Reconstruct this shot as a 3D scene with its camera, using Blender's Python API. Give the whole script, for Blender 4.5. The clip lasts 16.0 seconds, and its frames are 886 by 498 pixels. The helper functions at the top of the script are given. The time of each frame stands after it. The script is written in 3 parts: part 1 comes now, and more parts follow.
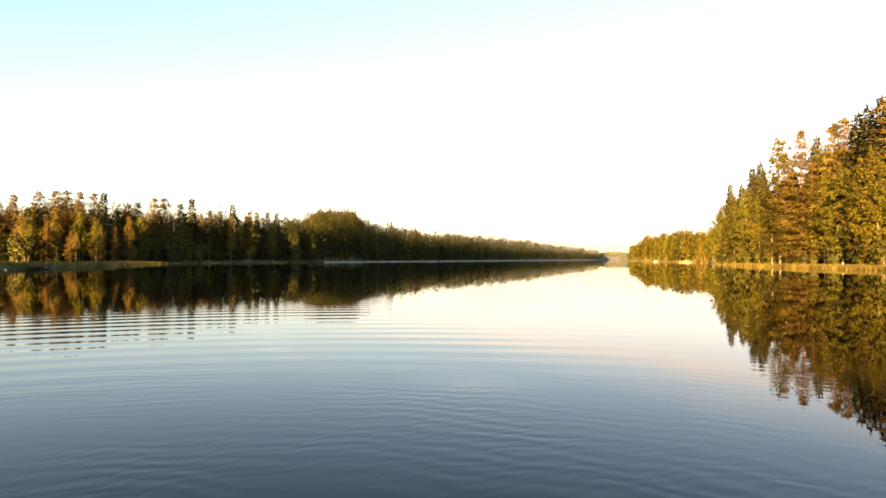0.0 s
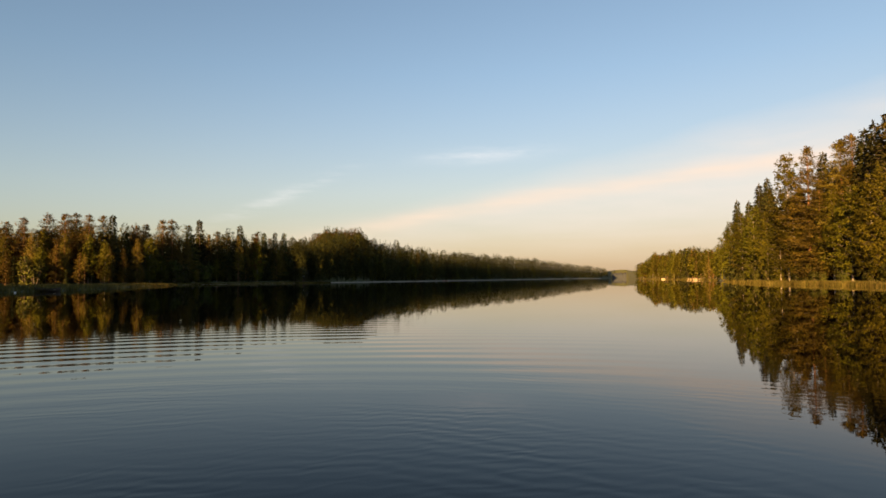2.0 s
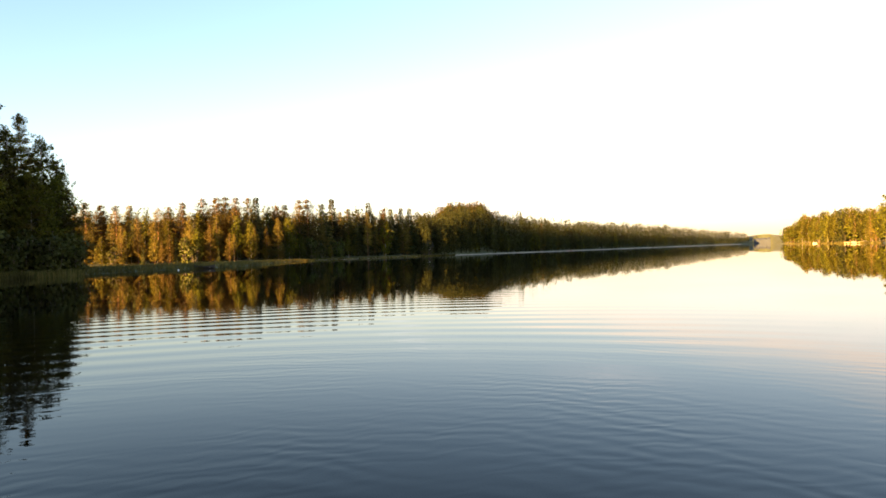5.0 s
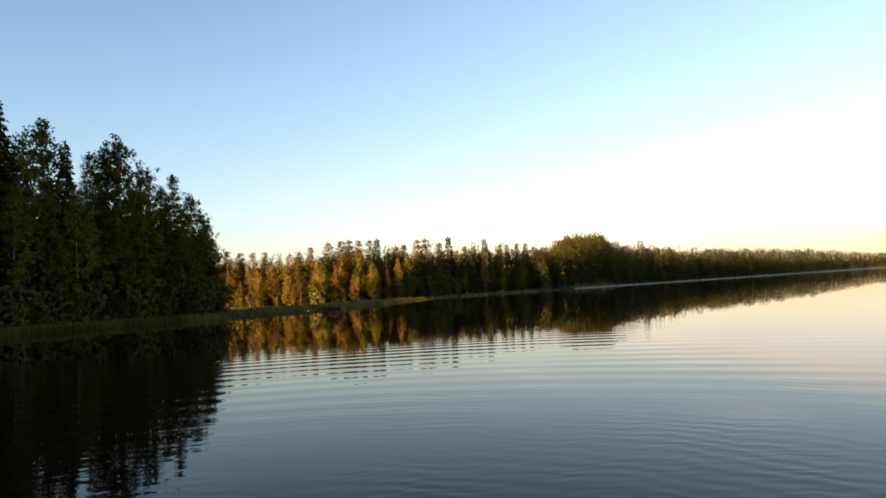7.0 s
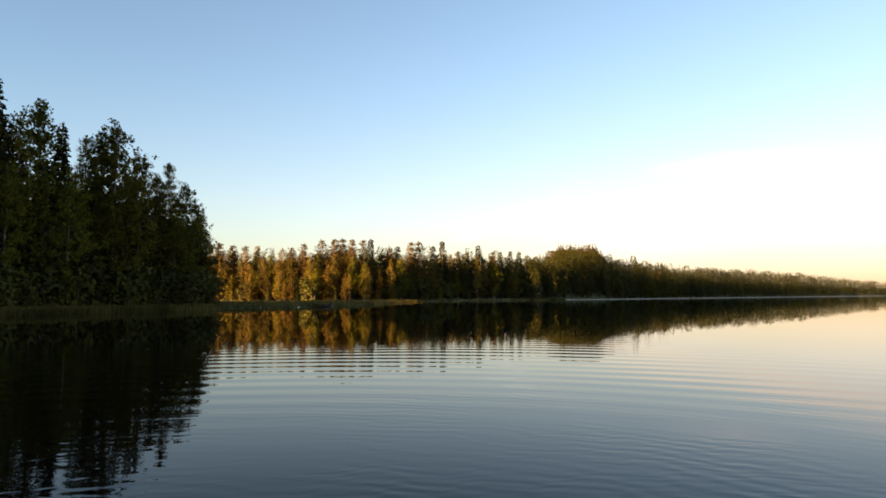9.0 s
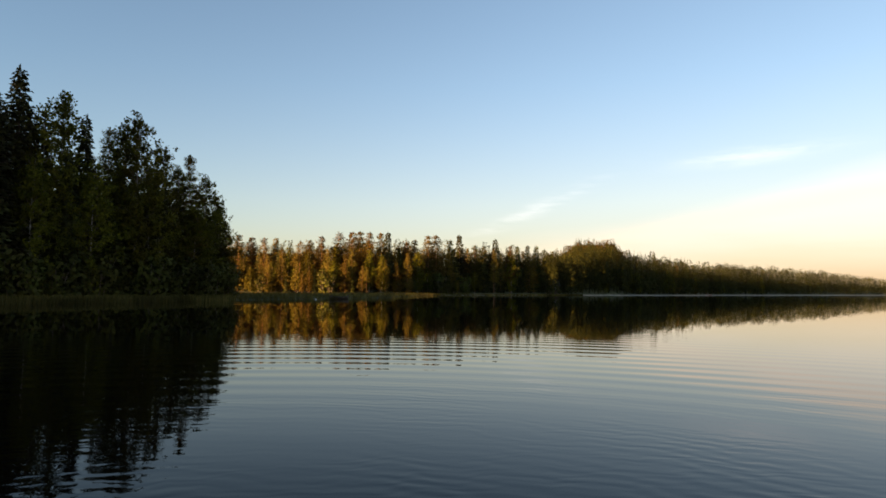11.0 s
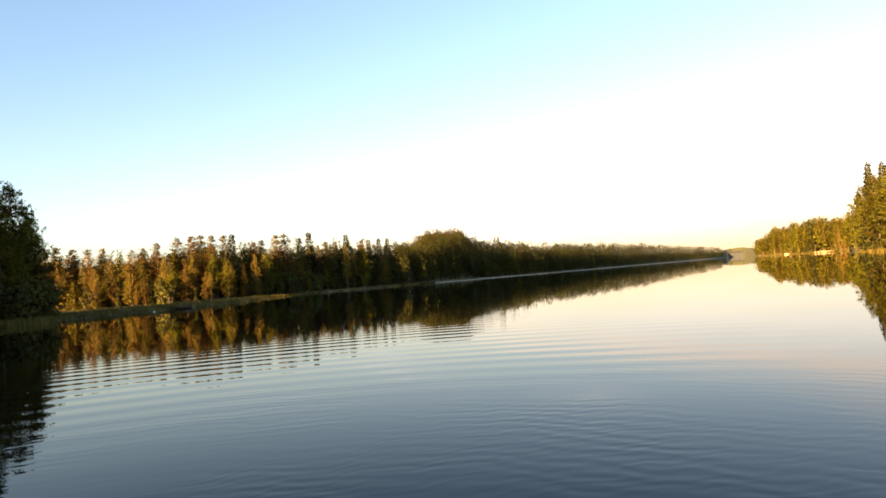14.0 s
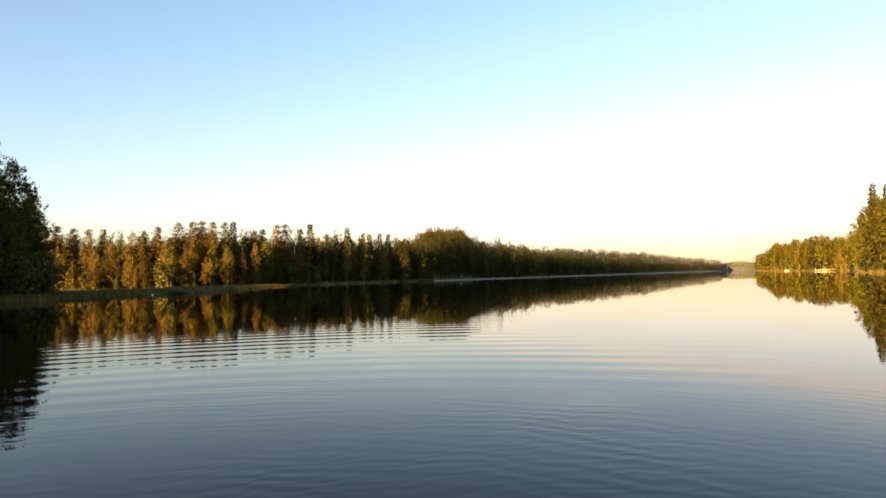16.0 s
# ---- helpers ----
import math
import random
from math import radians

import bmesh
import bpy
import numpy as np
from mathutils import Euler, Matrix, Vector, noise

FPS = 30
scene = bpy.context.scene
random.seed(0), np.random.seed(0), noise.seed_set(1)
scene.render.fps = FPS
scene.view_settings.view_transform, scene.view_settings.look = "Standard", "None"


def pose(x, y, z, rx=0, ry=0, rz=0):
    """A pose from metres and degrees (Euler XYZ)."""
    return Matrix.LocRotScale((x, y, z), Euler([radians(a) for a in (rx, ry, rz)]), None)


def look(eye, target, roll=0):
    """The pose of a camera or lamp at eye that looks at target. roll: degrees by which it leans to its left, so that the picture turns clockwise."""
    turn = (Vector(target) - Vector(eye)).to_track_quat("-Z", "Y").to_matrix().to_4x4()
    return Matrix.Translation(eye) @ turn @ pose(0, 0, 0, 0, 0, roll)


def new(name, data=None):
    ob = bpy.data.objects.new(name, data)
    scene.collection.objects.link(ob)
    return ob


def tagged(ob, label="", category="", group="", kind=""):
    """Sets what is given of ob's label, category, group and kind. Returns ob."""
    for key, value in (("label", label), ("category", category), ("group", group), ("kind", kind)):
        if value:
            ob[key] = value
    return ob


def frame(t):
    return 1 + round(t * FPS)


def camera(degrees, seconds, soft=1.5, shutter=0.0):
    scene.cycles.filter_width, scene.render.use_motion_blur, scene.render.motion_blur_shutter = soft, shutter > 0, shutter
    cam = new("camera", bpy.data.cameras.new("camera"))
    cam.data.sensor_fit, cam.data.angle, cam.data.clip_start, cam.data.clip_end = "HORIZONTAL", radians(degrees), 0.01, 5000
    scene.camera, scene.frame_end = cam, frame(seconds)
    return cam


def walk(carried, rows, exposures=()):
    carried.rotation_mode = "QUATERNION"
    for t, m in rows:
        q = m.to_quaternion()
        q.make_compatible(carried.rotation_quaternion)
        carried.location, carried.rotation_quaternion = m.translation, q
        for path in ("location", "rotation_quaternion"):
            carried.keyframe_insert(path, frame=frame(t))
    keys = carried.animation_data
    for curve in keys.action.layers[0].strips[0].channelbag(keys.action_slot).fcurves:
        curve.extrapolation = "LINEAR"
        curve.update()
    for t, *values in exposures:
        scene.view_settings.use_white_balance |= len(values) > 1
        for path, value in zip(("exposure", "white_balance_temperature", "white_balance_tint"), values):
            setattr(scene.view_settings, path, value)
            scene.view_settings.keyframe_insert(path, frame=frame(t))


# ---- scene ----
cam = camera(71.7, 16.0, soft=1.65)
EYE = (0.0, 0.0, 1.2)
# seconds, yaw, pitch, roll
PATH = [
    (0.0, 0.01, 0.98, -0.01),
    (0.5, -1.13, 3.59, 0.13),
    (1.0, -0.28, 3.29, 1.74),
    (1.5, 0.60, 0.21, 1.46),
    (2.0, 0.64, 2.80, 0.42),
    (2.5, 2.05, 1.57, 0.46),
    (3.0, 7.89, 0.77, 0.71),
    (3.2, 10.16, 0.97, 0.66),
    (5.3, 12.14, 0.30, 1.75),
    (5.5, 11.65, 0.82, 2.30),
    (6.0, 13.70, 0.83, 8.04),
    (6.5, 22.27, 5.61, 6.21),
    (7.0, 23.10, 4.19, 3.51),
    (7.5, 24.75, 3.55, 1.07),
    (8.0, 24.37, 3.46, 0.98),
    (8.2, 22.32, 4.09, 0.51),
    (10.3, 22.59, 4.61, -0.10),
    (10.5, 23.51, 4.15, -0.03),
    (11.0, 23.82, 3.96, -0.38),
    (11.5, 16.78, 3.29, -0.35),
    (12.0, 8.36, 2.85, -1.71),
    (12.5, 8.20, 1.04, 0.23),
    (13.0, 8.77, 1.53, 2.96),
    (13.5, 10.65, 3.50, 4.12),
    (14.0, 10.25, 2.84, 4.51),
    (14.5, 7.43, 3.19, 2.87),
    (15.0, 9.54, 3.04, 1.51),
    (15.5, 10.65, 2.67, 1.32),
    (16.0, 10.17, 2.69, 1.52),
]
walk(cam, [(t, pose(*EYE, 90 + p, r, y)) for t, y, p, r in PATH],
     exposures=[(0.0, 3.37), (0.5, 2.76), (1.0, 2.14), (1.5, 1.64), (2.0, 1.84), (2.5, 2.14), (3.0, 2.64), (3.2, 2.89), (5.5, 3.29),
                (6.5, 3.09), (7.0, 2.77), (7.5, 2.92), (8.2, 3.04), (10.3, 1.84), (10.7, 1.92), (11.2, 2.59), (12.0, 3.04), (12.5, 2.68),
                (13.0, 2.94), (13.5, 2.94), (14.5, 3.04), (15.0, 2.84), (16.0, 2.84)])

# ---------------------------------------------------------------- light
SUN_AZ, SUN_EL = 153.0, 9.0        # degrees to the left of straight ahead, and above the horizon


def way(az, el=0.0):
    a, e = radians(az), radians(el)
    return Vector((-math.sin(a) * math.cos(e), math.cos(a) * math.cos(e), math.sin(e)))


def spot(az, r, z=0.0):
    return Vector((-math.sin(radians(az)) * r, math.cos(radians(az)) * r, z))


class Tree:
    """A node tree with short ways to add and join nodes."""

    def __init__(self, tree):
        self.t = tree
        tree.nodes.clear()

    def n(self, kind, **kw):
        node = self.t.nodes.new(kind)
        for key, value in kw.items():
            if key == "op":
                node.operation = value
            elif key == "blend":
                node.blend_type = value
            elif key == "data":
                node.data_type = value
            else:
                self.put(node, key, value)
        return node

    def put(self, node, key, value):
        k = int(key[1:]) if key[0] == "i" and key[1:].isdigit() else key.replace("_", " ")
        sock = node.inputs[k]
        if hasattr(value, "is_output"):
            self.t.links.new(value, sock)
        elif hasattr(value, "outputs"):
            self.t.links.new(value.outputs[0], sock)
        else:
            sock.default_value = value

    def math(self, op, a, b=0.0, c=0.0):
        return self.n("ShaderNodeMath", op=op, i0=a, i1=b, i2=c).outputs[0]

    def mix(self, f, a, b, blend="MIX"):
        m = self.n("ShaderNodeMix", data="RGBA", blend=blend)
        self.put(m, "i0", f), self.put(m, "i6", a), self.put(m, "i7", b)
        return m.outputs[2]

    def ramp(self, f, *stops):
        r = self.n("ShaderNodeValToRGB", i0=f)
        e = r.color_ramp.elements
        while len(e) < len(stops):
            e.new(0.5)
        for k, (p, c) in enumerate(stops):
            e[k].position = p
            e[k].color = (*c, 1) if len(c) == 3 else c
        return r.outputs[0]

    def noise(self, scale, detail=4.0, rough=0.5, vec=None):
        k = self.n("ShaderNodeTexNoise", Scale=scale, Detail=detail, Roughness=rough)
        if vec is not None:
            self.put(k, "Vector", vec)
        return k.outputs[0]

    def out(self, shader, kind="ShaderNodeOutputMaterial"):
        self.n(kind, i0=shader)


def make_world():
    world = bpy.data.worlds.new("evening_sky")
    scene.world = world
    world.use_nodes = True
    g = Tree(world.node_tree)
    sky = g.t.nodes.new("ShaderNodeTexSky")
    sky.sky_type = "NISHITA"
    sky.sun_disc = False
    sky.sun_elevation = radians(SUN_EL)
    sky.sun_rotation = radians(-SUN_AZ)
    sky.air_density, sky.dust_density, sky.ozone_density = 1.0, 1.2, 1.9
    where = g.n("ShaderNodeTexCoord").outputs["Generated"]
    xyz = g.n("ShaderNodeSeparateXYZ", i0=where)
    x, y, z = xyz.outputs
    # thin high cloud: a veil low over the water whose upper edge climbs to one side, haze above it, and two small wisps
    az = g.math("ARCTAN2", x, y)
    low = g.math("MULTIPLY_ADD", g.math("SINE", az), 0.21, 0.125)
    wob = g.math("MULTIPLY_ADD", g.noise(3.0, 3, vec=where), 0.05, -0.025)
    edge = g.math("SUBTRACT", g.math("ADD", low, wob), z)
    veil = g.n("ShaderNodeMapRange", Value=edge, From_Min=-0.02, From_Max=0.035)
    stretched = g.n("ShaderNodeMapping", Vector=where, Scale=(2.2, 3.0, 16.0), Rotation=(0.0, 0.12, 0.0)).outputs[0]
    band = g.n("ShaderNodeMapRange", Value=g.noise(2.4, 5, 0.55, stretched), From_Min=0.3, From_Max=0.75).outputs[0]
    streak = g.n("ShaderNodeMapRange", Value=g.noise(2.6, 6, 0.65, stretched), From_Min=0.42, From_Max=0.75).outputs[0]
    wisp = 0.0
    for a0, z0, tilt in ((-0.27, 0.130, 0.42), (0.06, 0.199, 0.05)):
        da = g.math("SUBTRACT", az, a0)
        dz = g.math("SUBTRACT", g.math("SUBTRACT", z, z0), g.math("MULTIPLY", da, tilt))
        q = g.math("ADD", g.math("POWER", g.math("MULTIPLY", da, 11.0), 2.0), g.math("POWER", g.math("MULTIPLY", dz, 95.0), 2.0))
        wisp = g.math("ADD", g.math("EXPONENT", g.math("MULTIPLY", q, -1.0)), wisp)
    haze = g.math("MULTIPLY", g.math("EXPONENT", g.math("MULTIPLY", z, -4.2)), g.math("MULTIPLY_ADD", g.math("COSINE", g.math("SUBTRACT", az, 0.9)), 0.56, 0.37))
    haze = g.math("MINIMUM", g.math("MAXIMUM", haze, 0.0), 0.93)
    amount = g.math("MULTIPLY", veil.outputs[0], g.math("MULTIPLY_ADD", band, 0.35, 0.28))
    amount = g.math("MULTIPLY", amount, g.n("ShaderNodeMapRange", Value=z, From_Min=0.02, From_Max=0.11, To_Min=0.15).outputs[0])
    warm = g.ramp(z, (0.0, (3.7, 2.35, 1.25)), (0.06, (4.5, 3.0, 1.75)), (0.14, (5.0, 4.1, 3.15)), (0.32, (4.1, 4.7, 5.4)))
    col = g.mix(haze, sky.outputs[0], warm)
    col = g.mix(amount, col, (5.6, 4.8, 4.2, 1.0))
    # one long rosy streak inside the veil
    rise = g.math("SUBTRACT", z, g.math("ADD", g.math("MULTIPLY_ADD", az, g.math("MULTIPLY_ADD", az, -0.13, 0.17), 0.109), g.math("MULTIPLY", wob, 0.35)))
    line = g.math("EXPONENT", g.math("MULTIPLY", g.math("POWER", g.math("MULTIPLY", rise, 80.0), 2.0), -1.0))
    ends = g.n("ShaderNodeMapRange", Value=g.math("ABSOLUTE", g.math("SUBTRACT", az, 0.25)), From_Min=0.3, From_Max=0.62, To_Min=1.0, To_Max=0.0).outputs[0]
    col = g.mix(g.math("MULTIPLY", g.math("MULTIPLY", line, ends), g.math("MULTIPLY_ADD", band, 0.45, 0.25)), col, (6.3, 4.7, 3.5, 1.0))
    col = g.mix(g.math("MULTIPLY", g.math("MULTIPLY", wisp, streak), 0.55), col, (6.4, 6.0, 5.8, 1.0))
    bg = g.n("ShaderNodeBackground", Color=col, Strength=0.05)
    g.out(bg, "ShaderNodeOutputWorld")


make_world()
lamp = bpy.data.lights.new("sun", "SUN")
lamp.energy, lamp.angle, lamp.color = 5.0, radians(0.6), (1.0, 0.53, 0.155)
sun = new("sun", lamp)
sun.matrix_world = look(way(SUN_AZ, SUN_EL) * 300, (0, 0, 0))


# ---------------------------------------------------------------- materials
def material(name):
    m = bpy.data.materials.new(name)
    m.use_nodes = True
    return m, Tree(m.node_tree)


def foliage(name, dark, mid, light, through_light=0.3):
    m, g = material(name)
    isl = g.n("ShaderNodeNewGeometry").outputs["Random Per Island"]
    rnd = g.n("ShaderNodeObjectInfo").outputs["Random"]
    col = g.ramp(isl, (0.0, dark), (0.55, mid), (1.0, light))
    # lighter and darker trees within a stand
    pos = g.n("ShaderNodeNewGeometry").outputs["Position"]
    patch = g.noise(0.22, 1, 0.5, g.n("ShaderNodeMapping", Vector=pos, Scale=(1.0, 1.0, 0.3)).outputs[0])
    stand = g.n("ShaderNodeMapRange", Value=patch, From_Min=0.34, From_Max=0.66, To_Min=0.6, To_Max=1.4).outputs[0]
    hsv = g.n("ShaderNodeHueSaturation", Color=col, Hue=g.math("MULTIPLY_ADD", rnd, 0.04, 0.48),
              Value=g.math("MULTIPLY", g.math("MULTIPLY_ADD", rnd, 0.5, 0.75), stand)).outputs[0]
    d = g.n("ShaderNodeBsdfPrincipled", Base_Color=hsv, Roughness=0.6)
    d.inputs["Specular IOR Level"].default_value = 0.06
    tr = g.n("ShaderNodeBsdfTranslucent", Color=hsv)
    g.out(g.n("ShaderNodeMixShader", i0=through_light, i1=d, i2=tr))
    return m


def bark(name, low, high, speck, scale):
    m, g = material(name)
    pos = g.n("ShaderNodeTexCoord").outputs["Object"]
    v = g.n("ShaderNodeMapping", Vector=pos, Scale=(3, 3, 1)).outputs[0]
    k = g.noise(scale, 5, 0.6, v)
    col = g.mix(g.ramp(k, (0.40, (0, 0, 0)), (0.62, (1, 1, 1))), (*speck, 1), (*high, 1))
    zz = g.n("ShaderNodeSeparateXYZ", i0=pos).outputs[2]
    f = g.n("ShaderNodeMapRange", Value=zz, From_Min=1.0, From_Max=8.0).outputs[0]
    col = g.mix(f, g.mix(0.6, col, (*low, 1)), col)
    b = g.n("ShaderNodeBump", Height=k, Strength=0.5, Distance=0.03)
    g.out(g.n("ShaderNodeBsdfPrincipled", Base_Color=col, Roughness=0.85, Normal=b))
    return m


def plain(name, a, b, scale=8.0, rough=0.7, metal=0.0, bump=0.2):
    m, g = material(name)
    pos = g.n("ShaderNodeTexCoord").outputs["Object"]
    k = g.noise(scale, 5, 0.6, pos)
    big = g.noise(scale * 0.13, 2, 0.5, pos)
    col = g.mix(g.math("MULTIPLY_ADD", k, 0.7, g.math("MULTIPLY", big, 0.3)), (*a, 1), (*b, 1))
    bp = g.n("ShaderNodeBump", Height=k, Strength=bump, Distance=0.02)
    g.out(g.n("ShaderNodeBsdfPrincipled", Base_Color=col, Roughness=rough, Metallic=metal, Normal=bp))
    return m


LEAF = {
    "spruce": foliage("spruce_needles", (0.020, 0.024, 0.008), (0.034, 0.036, 0.010), (0.052, 0.052, 0.014), 0.10),
    "pine": foliage("pine_needles", (0.048, 0.037, 0.008), (0.082, 0.060, 0.011), (0.112, 0.081, 0.015), 0.10),
    "birch": foliage("birch_leaves", (0.040, 0.039, 0.004), (0.068, 0.064, 0.006), (0.098, 0.090, 0.009), 0.20),
    "bush": foliage("shrub_leaves", (0.034, 0.038, 0.007), (0.052, 0.056, 0.011), (0.076, 0.078, 0.018), 0.18),
}
BARK = {
    "spruce": bark("spruce_bark", (0.10, 0.075, 0.055), (0.16, 0.12, 0.09), (0.07, 0.05, 0.04), 6.0),
    "pine": bark("pine_bark", (0.11, 0.07, 0.04), (0.28, 0.13, 0.05), (0.11, 0.06, 0.03), 5.0),
    "birch": bark("birch_bark", (0.22, 0.19, 0.15), (0.44, 0.40, 0.34), (0.10, 0.09, 0.08), 4.0),
    "bush": bark("shrub_bark", (0.10, 0.08, 0.06), (0.16, 0.13, 0.10), (0.07, 0.06, 0.05), 6.0),
}
REED = foliage("reed_blades", (0.05, 0.055, 0.012), (0.10, 0.095, 0.022), (0.16, 0.14, 0.040), 0.2)


def water_material():
    m, g = material("lake_water")
    pos = g.n("ShaderNodeNewGeometry").outputs["Position"]
    east = g.n("ShaderNodeSeparateXYZ", i0=pos).outputs[0]
    far = g.n("ShaderNodeVectorMath", op="LENGTH", i0=pos).outputs["Value"]

    def between(value, a, b, lo, hi):
        return g.n("ShaderNodeMapRange", Value=value, From_Min=a, From_Max=b, To_Min=lo, To_Max=hi).outputs[0]

    def rings(x, y, scale, bend, detail_scale):
        w = g.t.nodes.new("ShaderNodeTexWave")
        w.wave_type, w.rings_direction = "RINGS", "Z"
        g.put(w, "Vector", g.n("ShaderNodeMapping", Vector=pos, Location=(x, y, 0.0)).outputs[0])
        g.put(w, "Scale", scale), g.put(w, "Distortion", bend), g.put(w, "Detail", 2.0), g.put(w, "Detail_Scale", detail_scale)
        return w.outputs["Fac"]

    # a train of low rings from the boat that runs out over the open side, in broken stretches
    train = g.math("MULTIPLY", between(far, 6.0, 9.0, 0.10, 1.0), between(far, 12.0, 20.0, 1.0, 0.05))
    train = g.math("MULTIPLY", train, between(g.noise(0.10, 2, 0.5, pos), 0.36, 0.54, 0.25, 1.0))
    train = g.math("MULTIPLY", train, between(east, -2.0, 4.0, 1.0, 0.015))
    swell = g.math("MULTIPLY", rings(0.8, 3.0, 0.44, 2.8, 0.3), train)
    # close by, short weak ripples that cross each other, with smooth lanes between
    lull = between(g.noise(0.35, 3, 0.55, pos), 0.40, 0.62, 0.10, 1.0)
    close = g.math("MULTIPLY", between(far, 4.5, 10.0, 1.0, 0.04), lull)
    close = g.math("MULTIPLY", close, between(east, -4.0, 6.0, 1.0, 0.45))
    short = g.math("ADD", rings(1.6, 1.2, 1.4, 8.0, 0.9), g.math("MULTIPLY", rings(-2.5, 4.0, 2.3, 9.0, 1.1), 0.45))
    # breath of wind: long faint unevenness everywhere
    breath = g.noise(1.4, 3, 0.5, g.n("ShaderNodeMapping", Vector=pos, Scale=(0.5, 1.0, 1.0)).outputs[0])
    h = g.math("MULTIPLY", swell, 0.0040)
    h = g.math("MULTIPLY_ADD", g.math("MULTIPLY", short, close), 0.0013, h)
    h = g.math("MULTIPLY_ADD", breath, 0.0005, h)
    b = g.n("ShaderNodeBump", Height=h, Strength=1.0, Distance=1.0)
    w = g.n("ShaderNodeBsdfPrincipled", Base_Color=(0.0003, 0.0005, 0.0009, 1), Roughness=0.012, IOR=1.333, Normal=b)
    w.inputs["Specular IOR Level"].default_value = 0.13
    g.out(w)
    return m


def ground_material():
    m, g = material("forest_floor")
    pos = g.n("ShaderNodeNewGeometry").outputs["Position"]
    a = g.ramp(g.noise(0.9, 6, 0.6, pos), (0.3, (0.05, 0.045, 0.022)), (0.55, (0.08, 0.085, 0.03)), (0.75, (0.14, 0.13, 0.06)))
    c = g.mix(g.noise(0.05, 3, 0.5, pos), a, (0.06, 0.075, 0.025, 1))
    b = g.n("ShaderNodeBump", Height=g.noise(3.0, 6, 0.6, pos), Strength=0.6, Distance=0.15)
    g.out(g.n("ShaderNodeBsdfPrincipled", Base_Color=c, Roughness=0.95, Normal=b))
    return m


WATER, GROUND = water_material(), ground_material()

# ---------------------------------------------------------------- ground and water
# the shore's distance from the boat, by direction (degrees to the left)
SHORE_AZ = [-180, -120, -90, -70, -56, -48, -42, -36, -30, -27, -25, -24.2, -23.6, -22, -19.5, -17.3, -16.6, -16, -14.6, -14.0, -11, -8, -4, 1.5, 6, 11,
            15, 19, 24, 26.5, 29, 33, 37, 41, 42.6, 44.2, 50, 58, 70, 86, 110, 126, 132, 150, 180]
SHORE_R = [420, 300, 160, 80, 66, 68, 74, 84, 104, 122, 146, 164, 255, 272, 360, 500, 700, 2400, 2400, 1400, 950, 690, 500, 355, 305, 262,
           236, 214, 196, 160, 106, 91, 84, 77, 74, 72, 66, 60, 52, 46, 46, 60, 380, 420, 420]
# where the wood begins round the bay, behind its sedge marsh
BAY_AZ = [14, 19, 24, 26.5, 29, 33, 37, 41, 43.8]
BAY_R = [246, 222, 204, 190, 180, 177, 177, 179, 181]


def treeline(az):
    return float(np.interp(az, BAY_AZ, BAY_R))


def shore(az):
    return float(np.interp(az, SHORE_AZ, SHORE_R))


def hill(az, r):
    """The land's height above the water."""
    d = r - shore(az)
    if d < 0:
        return max(-2.0, d * 0.12)
    if 14 < az < 43.8:
        marsh = min(0.3, d * 0.02)
        d = r - treeline(az)
        if d < 0:
            return marsh
        h = marsh + min(0.35, d * 0.06) + 0.012 * min(d, 150)
    else:
        h = min(0.35, d * 0.06) + 0.012 * min(d, 150)
    h += 11.0 * math.exp(-((az - 10.0) / 2.3) ** 4) * min(1, d / 60) * math.exp(-((d - 60) / 90) ** 2)
    if d > 38 and -75 < az < 43 and not -17 < az < 2:
        h += min(7.0, (d - 38) * 0.16)
    if -17 < az < 2:
        h += min(14.0, max(0.0, d - 30) * 0.06)
    p = spot(az, r)                                            # unseen wooded hill behind the shaded shore, added to cast its shade
    h += 19.0 * math.exp(-((math.hypot(p.x + 90, p.y + 27) / 44) ** 4)) * min(1.0, d / 25)
    if r > 2450:
        h = max(h, 20 + 12 * math.sin(az * 0.7) + 0.004 * (r - 2450))
    return h


def mesh_object(name, verts, faces, mat, parent=None, smooth=False, label=""):
    me = bpy.data.meshes.new(name)
    me.from_pydata([tuple(v) for v in verts], [], faces)
    me.materials.append(mat)
    if smooth:
        me.polygons.foreach_set("use_smooth", [True] * len(me.polygons))
    me.update()
    ob = new(name, me)
    if parent:
        ob.parent = parent
    if label:
        tagged(ob, label)
    return ob


def part(name, bm, mat, parent, label=""):
    me = bpy.data.meshes.new(name)
    bm.to_mesh(me)
    bm.free()
    me.materials.append(mat)
    ob = new(name, me)
    ob.parent = parent
    return tagged(ob, label)


def thing(name, at, label, category, group="", turn=0.0, size=1.0):
    e = new(name)
    e.empty_display_size = 0.5
    e.matrix_basis = Matrix.Translation(at) @ Matrix.Rotation(turn, 4, "Z") @ Matrix.Scale(size, 4)
    return tagged(e, label, category, group)


